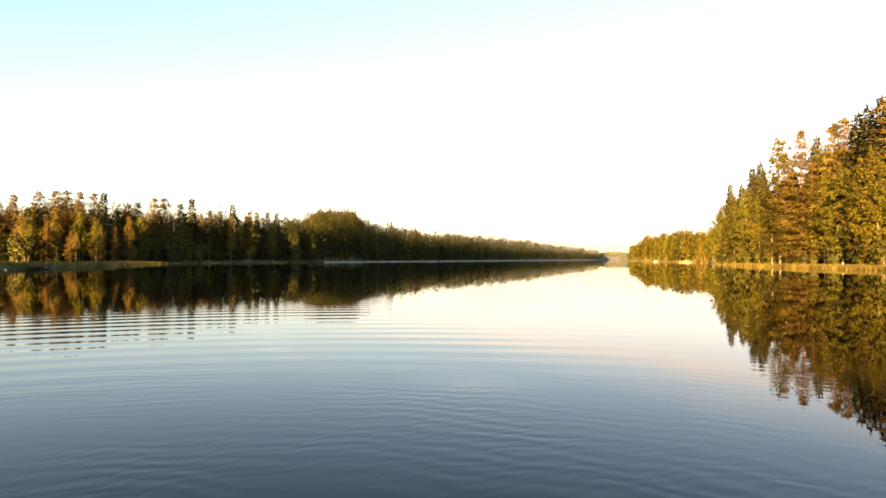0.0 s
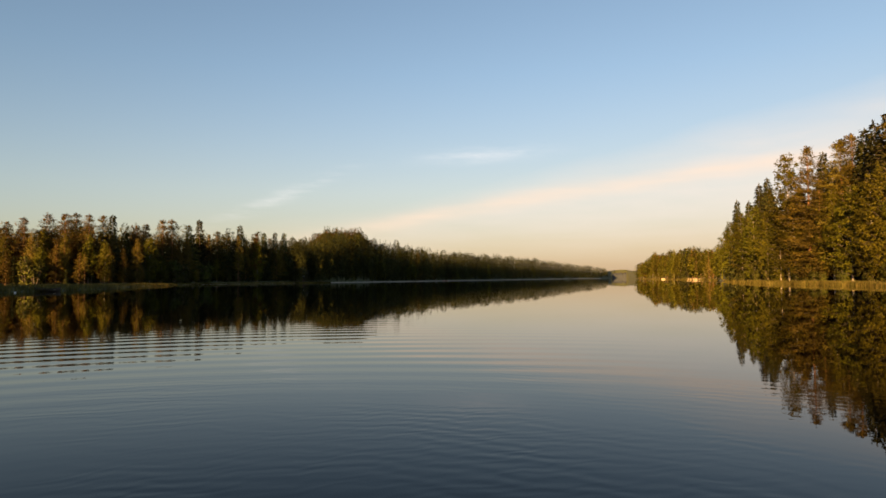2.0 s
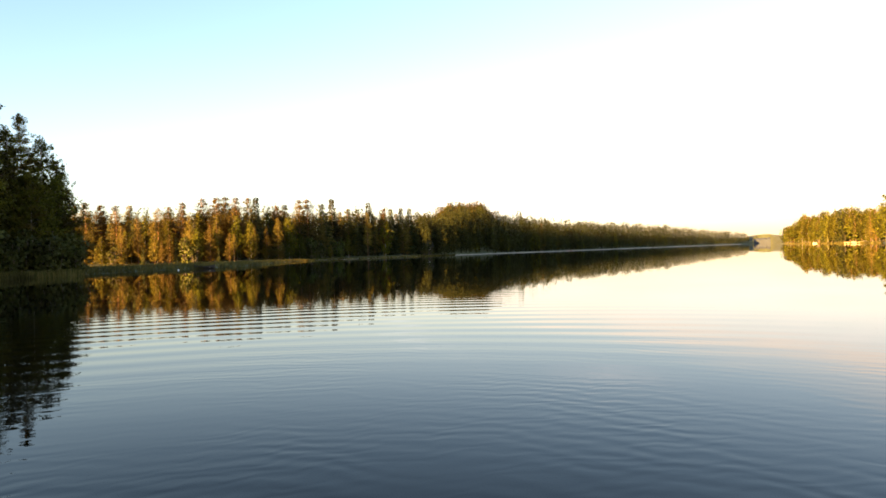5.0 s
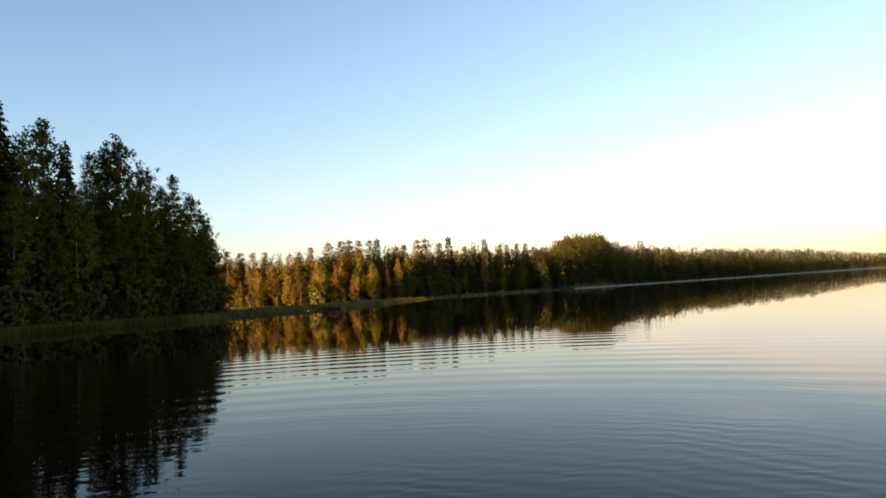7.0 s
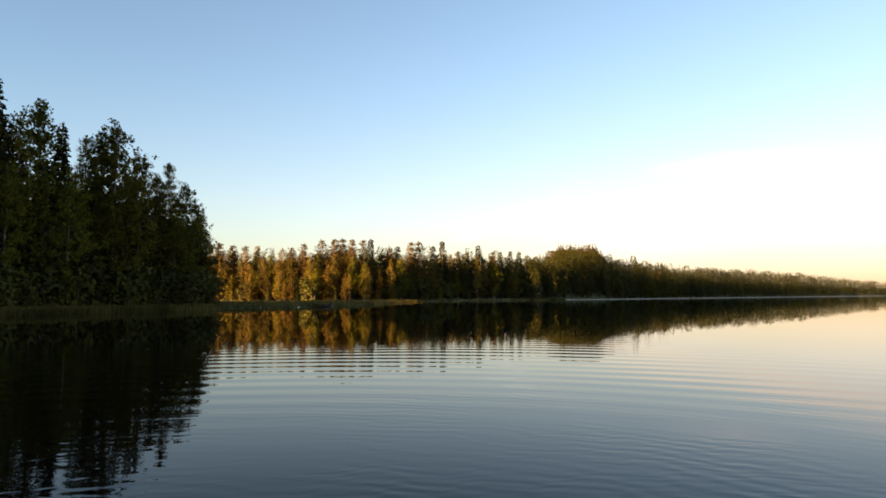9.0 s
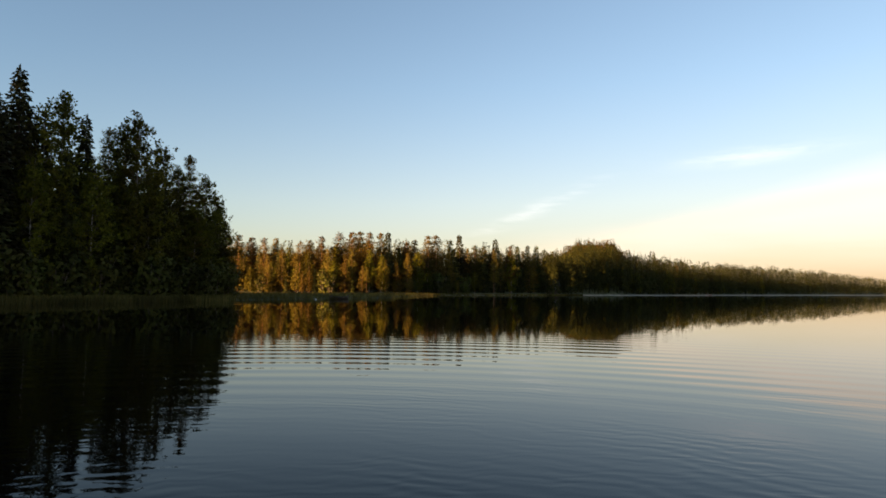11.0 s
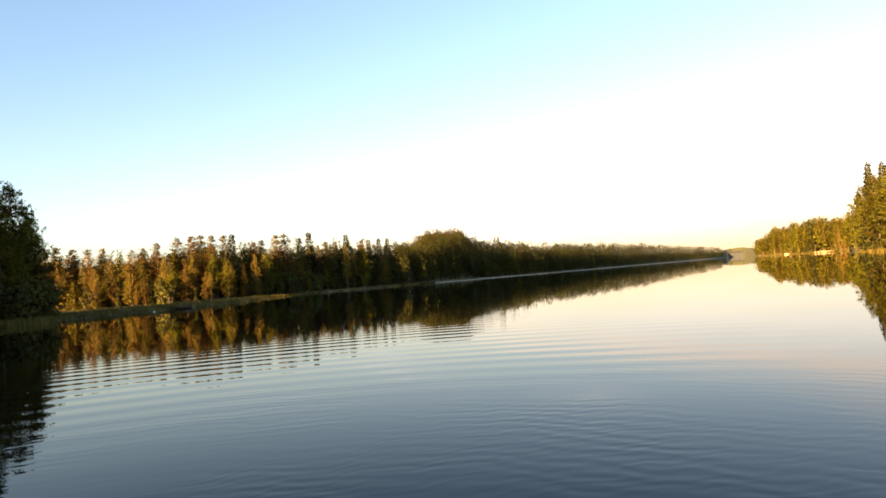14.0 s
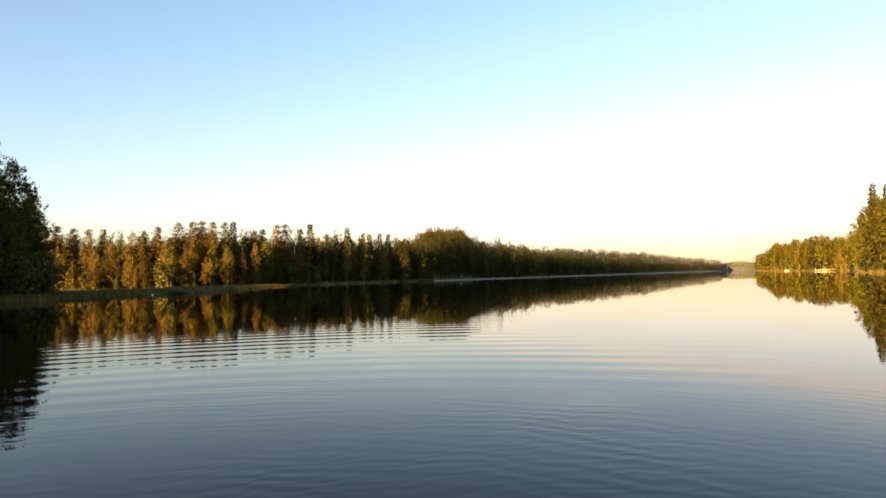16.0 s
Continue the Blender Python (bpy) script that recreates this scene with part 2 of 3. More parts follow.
def make_ground():
    azs = sorted(set(list(np.arange(-180, 180.1, 3.0)) + list(np.arange(-46, 66, 0.5))))
    offs = [-20, -8, -3, 0, 1.5, 4, 9, 16, 30, 50, 80, 130, 220, 400, 800]
    verts, faces = [(0, 0, -2.5)], []
    cols = len(offs) + 2
    for az in azs:
        s = shore(az)
        rs = [s + o for o in offs] + [max(s + 1200, 3000), 4700]
        for r in rs:
            verts.append(tuple(spot(az, r, hill(az, r) + 0.06 * noise.noise((az * 0.9, r * 0.05, 3)))))
    for i in range(len(azs) - 1):
        a, b = 1 + i * cols, 1 + (i + 1) * cols
        faces.append((0, b, a))
        for k in range(cols - 1):
            faces.append((a + k, b + k, b + k + 1, a + k + 1))
    ob = mesh_object("ground", verts, faces, GROUND, smooth=True)
    tagged(ob, "mossy forest ground rising gently from the lake shore", "ground", kind="structure")


def make_water():
    verts, faces = [(0, 0, 0)], []
    n = 96
    for r in (40.0, 400.0, 4600.0):
        verts += [tuple(spot(k * 360 / n, r)) for k in range(n)]
    for k in range(n):
        j = (k + 1) % n
        faces.append((0, 1 + k, 1 + j))
        for q in range(2):
            a = 1 + q * n
            faces.append((a + k, a + n + k, a + n + j, a + j))
    ob = mesh_object("water", verts, faces, WATER, smooth=True)
    tagged(ob, "calm dark lake water with low ripples and mirrored shores", "lake", kind="structure")


make_ground()
make_water()


# ---------------------------------------------------------------- trees
class Build:
    """Gathers vertices and faces for one mesh."""

    def __init__(self, seed):
        self.v, self.f, self.n = [], [], []
        self.rng = random.Random(seed)

    def tube(self, points, radii, sides=6):
        start = len(self.v)
        for i, p in enumerate(points):
            d = (points[min(i + 1, len(points) - 1)] - points[max(i - 1, 0)]).normalized()
            u = d.cross(Vector((0.3, 0.9, 0.1))).normalized()
            w = d.cross(u)
            for k in range(sides):
                a = 2 * math.pi * k / sides
                self.v.append(p + (u * math.cos(a) + w * math.sin(a)) * radii[i])
        for i in range(len(points) - 1):
            for k in range(sides):
                a, b = start + i * sides + k, start + i * sides + (k + 1) % sides
                self.f.append((a, b, b + sides, a + sides))
        self.f.append(tuple(start + (len(points) - 1) * sides + k for k in range(sides)))

    def leaf(self, p, along, size, width=0.5, fold=0.25, face=None):
        """A folded tuft of four corners that points along; face: the way its clump of foliage looks."""
        r = self.rng
        side = along.cross(Vector((r.uniform(-1, 1), r.uniform(-1, 1), r.uniform(-1, 1))))
        if side.length < 1e-4:
            side = Vector((1, 0, 0))
        side.normalize()
        up = side.cross(along).normalized()
        s = len(self.v)
        self.v += [p, p + along * size * 0.5 + side * size * width * 0.5 + up * fold * size,
                   p + along * size, p + along * size * 0.5 - side * size * width * 0.5 + up * fold * size * 0.6]
        flip = face is not None and up.dot(face) < 0
        self.f += [(s, s + 2, s + 1), (s, s + 3, s + 2)] if flip else [(s, s + 1, s + 2), (s, s + 2, s + 3)]
        if face is not None:
            self.n += [(len(self.v) - 4, (face.normalized() + up * (-0.45 if flip else 0.45)).normalized())]

    def mesh(self, name, mat):
        me = bpy.data.meshes.new(name)
        me.from_pydata([tuple(v) for v in self.v], [], self.f)
        me.materials.append(mat)
        if self.n:
            normals = [(0.0, 0.0, 0.0)] * len(self.v)
            for s, d in self.n:
                normals[s:s + 4] = [tuple(d)] * 4
            me.polygons.foreach_set("use_smooth", [True] * len(me.polygons))
            me.normals_split_custom_set_from_vertices(normals)
        me.update()
        return me


def rand_dir(r, up=0.0):
    while True:
        v = Vector((r.uniform(-1, 1), r.uniform(-1, 1), r.uniform(-1, 1)))
        if 0.05 < v.length < 1:
            v.normalize()
            v.z += up
            return v.normalized()


def trunk_points(r, height, lean):
    bend = [Vector((r.uniform(-1, 1), r.uniform(-1, 1), 0)) * lean * height for _ in range(2)]
    pts = []
    for k in range(9):
        u = k / 8
        pts.append(Vector((0, 0, -0.3 + (height + 0.3) * u)) + bend[0] * u * u + bend[1] * math.sin(3.1 * u) * 0.5)
    return pts


def along_line(pts, u):
    u = min(max(u, 0), 0.9999) * (len(pts) - 1)
    i = int(u)
    return pts[i].lerp(pts[i + 1], u - i)


def spruce(seed, H, R, fine):
    r = random.Random(seed)
    wood, limbs, crown = Build(seed), Build(seed + 1), Build(seed + 2)
    pts = trunk_points(r, H, 0.008)
    wood.tube(pts, [0.17 * H / 18 * (1 - 0.93 * k / 8) for k in range(9)], 7)
    z = H * r.uniform(0.04, 0.10)
    step = 0.30 if fine > 2 else 0.42 if fine > 0.6 else 0.55
    while z < H - 0.3:
        u = z / H
        reach = R * (1 - u) ** 0.85 * (0.75 + 0.25 * min(1, u * 8)) + 0.15
        n = 7 if fine > 0.6 else 6
        a0 = r.uniform(0, 6.3)
        for k in range(n):
            a = a0 + 6.283 * k / n + r.uniform(-0.3, 0.3)
            L = reach * r.uniform(0.6, 1.15)
            out = Vector((math.cos(a), math.sin(a), 0))
            base = along_line(pts, u)
            rise = 0.35 * (u - 0.35)
            ends = [base, base + out * L * 0.55 + Vector((0, 0, rise * L * 0.7 - 0.06 * L)), base + out * L + Vector((0, 0, rise * L - 0.22 * L + 0.10))]
            if fine >= 1 and L > 0.8:
                limbs.tube(ends, [0.035, 0.02, 0.006], 3)
            m = max(2, int(L * 4.4 * fine))
            for q in range(m):
                w = (q + r.random()) / m
                p = ends[0].lerp(ends[1], w * 2) if w < 0.5 else ends[1].lerp(ends[2], w * 2 - 1)
                side = Vector((-out.y, out.x, 0)) * r.choice((-1, 1))
                d = (out * r.uniform(0.3, 0.9) + side * r.uniform(0.1, 0.9) + Vector((0, 0, r.uniform(-0.7, 0.1)))).normalized()
                p = p + Vector((0, 0, r.gauss(-0.05, 0.14)))
                crown.leaf(p, d, r.uniform(0.6, 1.05) / fine ** 0.42 * (0.65 + 0.35 * (1 - u)), 0.5, 0.1,
                            out + side * 0.3 + Vector((0, 0, 0.5 - 0.5 * (q % 2))))
        z += step * r.uniform(0.7, 1.3) * (0.6 + 0.5 * (1 - u))
    for k in range(5):
        crown.leaf(along_line(pts, 0.985 - k * 0.006), (Vector((r.uniform(-.3, .3), r.uniform(-.3, .3), 1))).normalized(), 0.5, 0.3, 0.25, rand_dir(r, 0.3))
    return wood, limbs, crown


def pine(seed, H, R, fine, low=0.32):
    """Whorls of level boughs that carry flat pads of needle tufts, with gaps between them."""
    r = random.Random(seed)
    wood, limbs, crown = Build(seed), Build(seed + 1), Build(seed + 2)
    pts = trunk_points(r, H, 0.014)
    wood.tube(pts, [0.19 * H / 18 * (1 - 0.88 * k / 8) for k in range(9)], 7)
    z = H * low
    tilt = r.uniform(0, 6.28)
    while z < H - 0.5:
        u = z / H
        v = (u - low) / (1 - low)
        reach = R * (0.07 + 0.93 * (1 - v) ** 0.8) * min(1.0, 0.6 + 2.2 * v) * r.uniform(0.8, 1.15)
        n = r.randint(4, 6)
        a0 = r.uniform(0, 6.3)
        for k in range(n):
            if r.random() < 0.14:
                continue
            a = a0 + 6.283 * k / n + r.uniform(-0.4, 0.4)
            L = max(0.25, reach * r.uniform(0.55, 1.2) * (1.0 + 0.18 * math.cos(a - tilt)))
            out = Vector((math.cos(a), math.sin(a), 0))
            base = along_line(pts, u)
            tip = base + out * L + Vector((0, 0, L * (-0.15 + 0.45 * v) + r.uniform(-0.12, 0.2)))
            mid = base.lerp(tip, 0.5) - Vector((0, 0, 0.07 * L))
            if fine > 0.75 or k % 2:
                limbs.tube([base, mid, tip], [0.05, 0.032, 0.01], 3)
            pads = max(1, round(L / 0.62))
            for q in range(pads):
                w = 0.30 + 0.72 * (q + r.random()) / pads
                p = base.lerp(mid, w * 2) if w < 0.5 else mid.lerp(tip, w * 2 - 1)
                p = p + Vector((r.gauss(0, .16), r.gauss(0, .16), 0.05))
                wide = (0.28 + 0.20 * L / 3) * (1.0 - 0.5 * v)
                for _ in range(max(3, round(19 * fine))):
                    d = (rand_dir(r, 0.35) + out * 0.5).normalized()
                    off = Vector((r.gauss(0, wide), r.gauss(0, wide), r.gauss(0.03, 0.13)))
                    crown.leaf(p + off, d, r.uniform(0.34, 0.60) / max(0.5, fine) ** 0.5 * (1.0 - 0.3 * v), 0.34, 0.1,
                               off * 1.4 / wide + out * 1.1 + Vector((0, 0, 0.25)))
        z += r.uniform(0.5, 0.9) * (1.0 - 0.4 * v)
    for k in range(max(6, int(16 * fine))):
        crown.leaf(along_line(pts, r.uniform(0.955, 0.995)) + rand_dir(r) * 0.14, rand_dir(r, 0.9), 0.42, 0.4, 0.25, rand_dir(r, 0.3))
    # dead snags on the bare stem
    for k in range(8):
        u = r.uniform(0.12, max(0.16, low))
        a = r.uniform(0, 6.3)
        b = along_line(pts, u)
        limbs.tube([b, b + Vector((math.cos(a), math.sin(a), -0.1)) * r.uniform(0.4, 1.1)], [0.025, 0.008], 3)
    return wood, limbs, crown


def birch(seed, H, R, fine, low=0.12):
    r = random.Random(seed)
    wood, limbs, crown = Build(seed), Build(seed + 1), Build(seed + 2)
    pts = trunk_points(r, H * 0.98, 0.02)
    wood.tube(pts, [0.15 * H / 18 * (1 - 0.97 * k / 8) for k in range(9)], 7)
    n = int(84 * H / 18)
    for k in range(n):
        u = low + (0.99 - low) * (k + r.random()) / n
        v = (u - low) / (1 - low)
        prof = min(1.0, 0.45 + 1.8 * v) * (1 - max(0.0, v - 0.3) / 0.74) ** 0.75
        L = R * prof * r.uniform(0.6, 1.2) + 0.12
        a = k * 2.4 + r.uniform(-0.5, 0.5)
        out = Vector((math.cos(a), math.sin(a), 0))
        base = along_line(pts, u)
        tip = base + out * L + Vector((0, 0, L * r.uniform(0.25, 0.75)))
        mid = base.lerp(tip, 0.5) + Vector((0, 0, 0.12 * L))
        if fine > 0.75 or k % 2:
            limbs.tube([base, mid, tip], [0.045, 0.028, 0.008], 3)
        for q in range(max(3, int(L * 4.0))):
            w = 0.25 + 0.8 * r.random()
            p = base.lerp(mid, w * 2) if w < 0.5 else mid.lerp(tip, w * 2 - 1)
            p = p + Vector((r.gauss(0, .32), r.gauss(0, .32), r.gauss(-0.25, .4)))
            for _ in range(max(1, round(5.6 * fine))):
                d = rand_dir(r, -0.35)
                off = rand_dir(r)
                crown.leaf(p + off * r.uniform(0, 0.42), d, r.uniform(0.32, 0.56) / fine ** 0.5, 0.62, 0.18, off * 0.8 + out * 0.9 + Vector((0, 0, 0.25)))
    return wood, limbs, crown


def bush(seed, H, R, fine):
    r = random.Random(seed)
    wood, limbs, crown = Build(seed), Build(seed + 1), Build(seed + 2)
    for s in range(6):
        a = 6.283 * s / 6 + r.uniform(-0.4, 0.4)
        tip = Vector((math.cos(a) * R * r.uniform(0.3, 0.8), math.sin(a) * R * r.uniform(0.3, 0.8), H * r.uniform(0.7, 1.0)))
        root = Vector((math.cos(a) * 0.15, math.sin(a) * 0.15, -0.2))
        mid = root.lerp(tip, 0.5) + Vector((0, 0, 0.1 * H))
        wood.tube([root, mid, tip], [0.06, 0.04, 0.01], 5)
        for k in range(int(16 * fine)):
            w = r.uniform(0.1, 1)
            p = (root.lerp(mid, w * 2) if w < 0.5 else mid.lerp(tip, w * 2 - 1)) + rand_dir(r) * r.uniform(0, R * 0.45)
            p.z = max(p.z, 0.15)
            limbs.tube([root.lerp(mid, min(1, w * 1.5)), p], [0.012, 0.004], 3)
            for _ in range(8):
                off = rand_dir(r)
                crown.leaf(p + off * 0.3, rand_dir(r, 0.1), r.uniform(0.26, 0.42), 0.7, 0.2, off * 0.7 + Vector((p.x, p.y, 0.5 * p.z)).normalized())
    return wood, limbs, crown


TREE_LABEL = {
    "spruce": "dark green conical spruce with dense boughs",
    "pine": "tall pine with reddish trunk and tufted crown",
    "birch": "birch with pale trunk and light green leaves",
    "bush": "low leafy green shrub at the water's edge",
}
PLACE = {
    "trees on the sunlit shore": " in golden light",
    "trees on the low point": " on the low point",
    "trees on the shaded shore": " in deep shade",
    "shrubs along the shaded shore": " in shade",
    "trees round the far bay": " across the bay",
    "young trees round the far bay": ", still young",
}
MAKER = {"spruce": spruce, "pine": pine, "birch": birch, "bush": bush}
PROTO = {}


def prototype(kind, variant, fine):
    """Meshes of one tree at 18 m (3 m for a shrub), built once."""
    key = (kind, variant, fine)
    if key not in PROTO:
        seed = 100 * variant + {"spruce": 1, "pine": 2, "birch": 3, "bush": 4}[kind] * 1000
        H = 3.0 if kind == "bush" else 18.0
        R = {"spruce": (3.0, 2.6, 3.3, 2.1), "pine": (3.1, 2.7, 3.6, 2.8), "birch": (3.4, 2.6, 4.0, 3.2), "bush": (1.6, 2.0, 1.4, 1.8)}[kind][variant]
        if kind == "pine":
            sets = pine(seed, H, R, fine, (0.14, 0.28, 0.09, 0.5)[variant])
        elif kind == "birch":
            sets = birch(seed, H, R, fine, (0.10, 0.2, 0.06, 0.3)[variant])
        else:
            sets = MAKER[kind](seed, H, R, fine)
        made = []
        for name, b, mat in zip(("trunk", "branchwork", "crown"), sets, (BARK[kind], BARK["bush" if kind in ("birch", "pine") else kind], LEAF[kind])):
            if not b.f:
                continue
            made.append((name, b.mesh(name, mat)))
        PROTO[key] = made
    return PROTO[key]


dice = random.Random(7)


def plant(kind, az, r, H, fine=1.0, variant=None, group="", wide=1.0):
    base = 3.0 if kind == "bush" else 18.0
    variant = dice.randrange(4) if variant is None else variant
    e = new(kind if kind != "bush" else "shrub")
    e.empty_display_size = 0.5
    s = H / base
    w = s * wide * dice.uniform(0.92, 1.08)
    e.matrix_basis = (Matrix.Translation(spot(az, r, max(0.0, hill(az, r)) - 0.05)) @ Matrix.Rotation(dice.uniform(0, 6.28), 4, "Z")
                      @ Matrix.Diagonal((w, w, s, 1)))
    tagged(e, TREE_LABEL[kind] + PLACE.get(group, ""), "shrub" if kind == "bush" else "tree", group)
    for name, me in prototype(kind, variant, fine):
        ob = new(name, me)
        ob.parent = e
        if name == "branchwork":
            tagged(ob, kind="stuff")
    return e


# the lit right-hand shore: kind, direction, distance, height
for row in [("spruce", -25.1, 152, 17.6, 3), ("spruce", -26.8, 138, 19.0, 3), ("spruce", -27.5, 134, 19.4, 1), ("birch", -28.8, 114, 20.6, 1),
            ("pine", -30.3, 110, 20.3, 0), ("spruce", -31.4, 114, 20.0, 1), ("pine", -32.6, 107, 20.4, 2), ("pine", -33.5, 106, 20.6, 0),
            ("spruce", -34.1, 104, 21.0, 1), ("spruce", -34.8, 100, 21.2, 3), ("spruce", -35.7, 96, 21.4, 0), ("pine", -36.6, 93, 21.6, 1),
            ("birch", -24.4, 172, 12.0, 2), ("birch", -24.6, 162, 14.0, 2), ("birch", -25.4, 148, 14.5, 0), ("birch", -26.3, 136, 15.0, 2),
            ("birch", -27.3, 128, 13.0, 0), ("birch", -28.2, 117, 12.5, 2), ("birch", -29.2, 112, 11.5, 0), ("pine", -31.0, 107, 15.0, 2),
            ("birch", -31.9, 105, 13.5, 0), ("birch", -33.1, 98, 13.0, 2), ("birch", -34.4, 93, 13.8, 2), ("birch", -35.4, 90, 14.5, 2),
            ("spruce", -29.8, 118, 15.5, 0), ("spruce", -33.0, 112, 18.0, 2), ("spruce", -36.8, 100, 20.5, 2), ("birch", -36.6, 88, 14.0, 0)]:
    plant(row[0], row[1], row[2], row[3] * 1.02, 2.6, row[4], "trees on the sunlit shore", {"pine": 1.4, "spruce": 1.15, "birch": 1.1}[row[0]])
for k in range(26):
    az = -25 - 12.5 * (k + dice.random()) / 26
    plant(dice.choice(("spruce", "birch", "spruce", "pine")), az, shore(az) + dice.uniform(14, 34), dice.uniform(14, 18.5), 0.8, None, "trees on the sunlit shore")
for k in range(16):
    az = -38 - 20 * (k + dice.random()) / 16
    plant(dice.choice(("spruce", "birch", "pine")), az, shore(az) + dice.uniform(5, 18), dice.uniform(16, 21), 0.6, None, "trees on the sunlit shore")
for k in range(18):
    az = -23.9 - 13.0 * (k + dice.random()) / 18
    plant("bush", az, shore(az) + dice.uniform(2.5, 6), dice.uniform(1.4, 3.0), 1.0, None, "shrubs along the sunlit shore")

# the low point farther down the sunlit shore
POINT = ([-24, -22.8, -21, -19.7, -19.2, -18.3, -17.7, -17.2, -16.6], [2.35, 2.4, 2.4, 2.15, 2.05, 2.0, 1.35, 1.25, 0.9])
for k in range(70):
    az = -16.9 - 6.9 * (k + dice.random()) / 70
    r = shore(az) + dice.choice((5, 10, 20)) + dice.uniform(0, 6)
    H = r * math.tan(radians(float(np.interp(az, *POINT)) + 0.12)) + 0.8
    plant(dice.choice(("birch", "birch", "birch", "pine", "spruce")), az, r, H * dice.uniform(0.75, 1.04), 0.35, None, "trees on the low point")

for az, r, H in ((-24.4, 185, 10.0), (-24.35, 212, 10.0), (-24.3, 240, 10.5), (-20.25, 338, 11.0), (-19.7, 357, 10.0)):
    plant("birch", az, r, H, 0.5, 2, "trees on the low point")

# the shaded near shore
for row in [("spruce", 59.0, 66, 20.4, 0), ("birch", 57.2, 66, 17.2, 1), ("birch", 56.1, 68, 19.6, 0), ("spruce", 54.5, 70, 17.8, 3),
            ("pine", 52.9, 72, 17.0, 0), ("birch", 51.6, 71, 18.2, 0), ("birch", 50.6, 70, 18.8, 0), ("birch", 48.7, 74, 16.6, 0), ("pine", 46.5, 78, 16.3, 2),
            ("birch", 45.2, 79, 14.6, 0), ("birch", 47.4, 77, 15.0, 0), ("birch", 44.3, 82, 12.6, 0), ("birch", 44.0, 84, 11.0, 2),
            ("birch", 49.6, 71, 14.0, 2), ("spruce", 52.0, 70, 13.5, 0), ("birch", 45.9, 77, 11.0, 2),
            ("birch", 53.8, 67, 13.0, 2), ("spruce", 55.6, 66, 13.5, 0), ("birch", 57.9, 64, 12.5, 2), ("spruce", 60.5, 63, 17.0, 2), ("spruce", 61.5, 63, 19.0, 2)]:
    plant(row[0], row[1], row[2], row[3] * 1.02, 2.6, row[4], "trees on the shaded shore")
for k in range(18):
    az = 45.5 + 17 * (k + dice.random()) / 18
    plant(dice.choice(("spruce", "birch", "spruce")), az, shore(az) + dice.uniform(14, 26), dice.uniform(10, 14), 0.8, None, "trees on the shaded shore")
for k in range(22):
    az = 44.4 + 18 * (k + dice.random()) / 22
    plant("bush", az, shore(az) + dice.uniform(2.0, 5), dice.uniform(2.5, 4.5), 1.0, None, "shrubs along the shaded shore")
for az, r, H in ((43.1, 78, 2.6), (43.5, 80, 3.4), (43.9, 78, 3.8), (44.3, 77, 3.4), (43.4, 88, 4.2), (43.8, 95, 4.6), (44.4, 84, 4.4)):
    plant("bush", az, r, H, 1.0, None, "shrubs along the shaded shore")
for az, r, H in ((43.9, 104, 9.0), (44.3, 118, 11.0), (44.8, 96, 10.0), (44.2, 140, 12.0)):
    plant("birch", az, r, H, 0.8, 2, "trees on the shaded shore")
# unseen farther left: trees added to throw shade on the near shore
for k in range(40):
    az = 63 + 34 * (k + dice.random()) / 40
    plant(dice.choice(("spruce", "spruce", "birch", "pine")), az, shore(az) + dice.uniform(4, 40), dice.uniform(16, 21), 0.6, None, "trees on the shaded shore")

# the far bay and the long wooded shore: direction, angle up to the top, kind
FAR = [(43.1, 4.6, "pine"), (42.3, 4.85, "pine"), (41.2, 4.6, "pine"), (40.1, 4.65, "pine"), (39.1, 4.6, "pine"), (38.0, 3.8, "birch"), (37.0, 4.4, "pine"),
       (36.2, 4.5, "pine"), (35.1, 4.95, "pine"), (33.5, 5.3, "pine"), (32.3, 5.3, "pine"), (31.6, 5.4, "pine"), (30.7, 5.4, "pine"), (29.6, 5.35, "pine"),
       (29.0, 5.4, "spruce"), (27.3, 4.55, "pine"), (26.5, 4.75, "pine"), (25.2, 5.1, "pine"), (24.5, 5.15, "pine"), (23.2, 4.75, "pine"),
       (22.3, 5.2, "spruce"), (20.8, 4.25, "pine"), (20.0, 4.2, "spruce"), (18.95, 4.8, "spruce"), (17.6, 4.15, "pine"), (16.9, 4.15, "spruce"), (16.0, 4.2, "spruce"), (15.2, 4.15, "spruce")]
for az, el, kind in FAR:
    r = treeline(az) + dice.uniform(8, 14)
    plant(kind, az, r, r * math.tan(radians(el + 0.12)) + 1.2 - hill(az, r), 0.8, 3 if az in (33.5, 37.0) else dice.choice((0, 1, 2)), "trees round the far bay", 1.4 if kind == "pine" else 1.15)
plant("birch", 1.5, 357, 9.0, 1.0, 2, "trees round the far bay", 0.8)
plant("pine", 3.0, 343, 15.5, 0.7, 2, "trees round the far bay")
plant("birch", -3.6, 490, 13.0, 0.5, 2, "trees round the far bay", 0.7)
for k in range(22):
    az = 24.5 + 18.3 * (k + dice.random()) / 22
    r = treeline(az) + dice.uniform(1, 6)
    plant(dice.choice(("pine", "pine", "birch")), az, r, dice.uniform(8, 14), 0.7, dice.choice((0, 2)), "trees round the far bay")
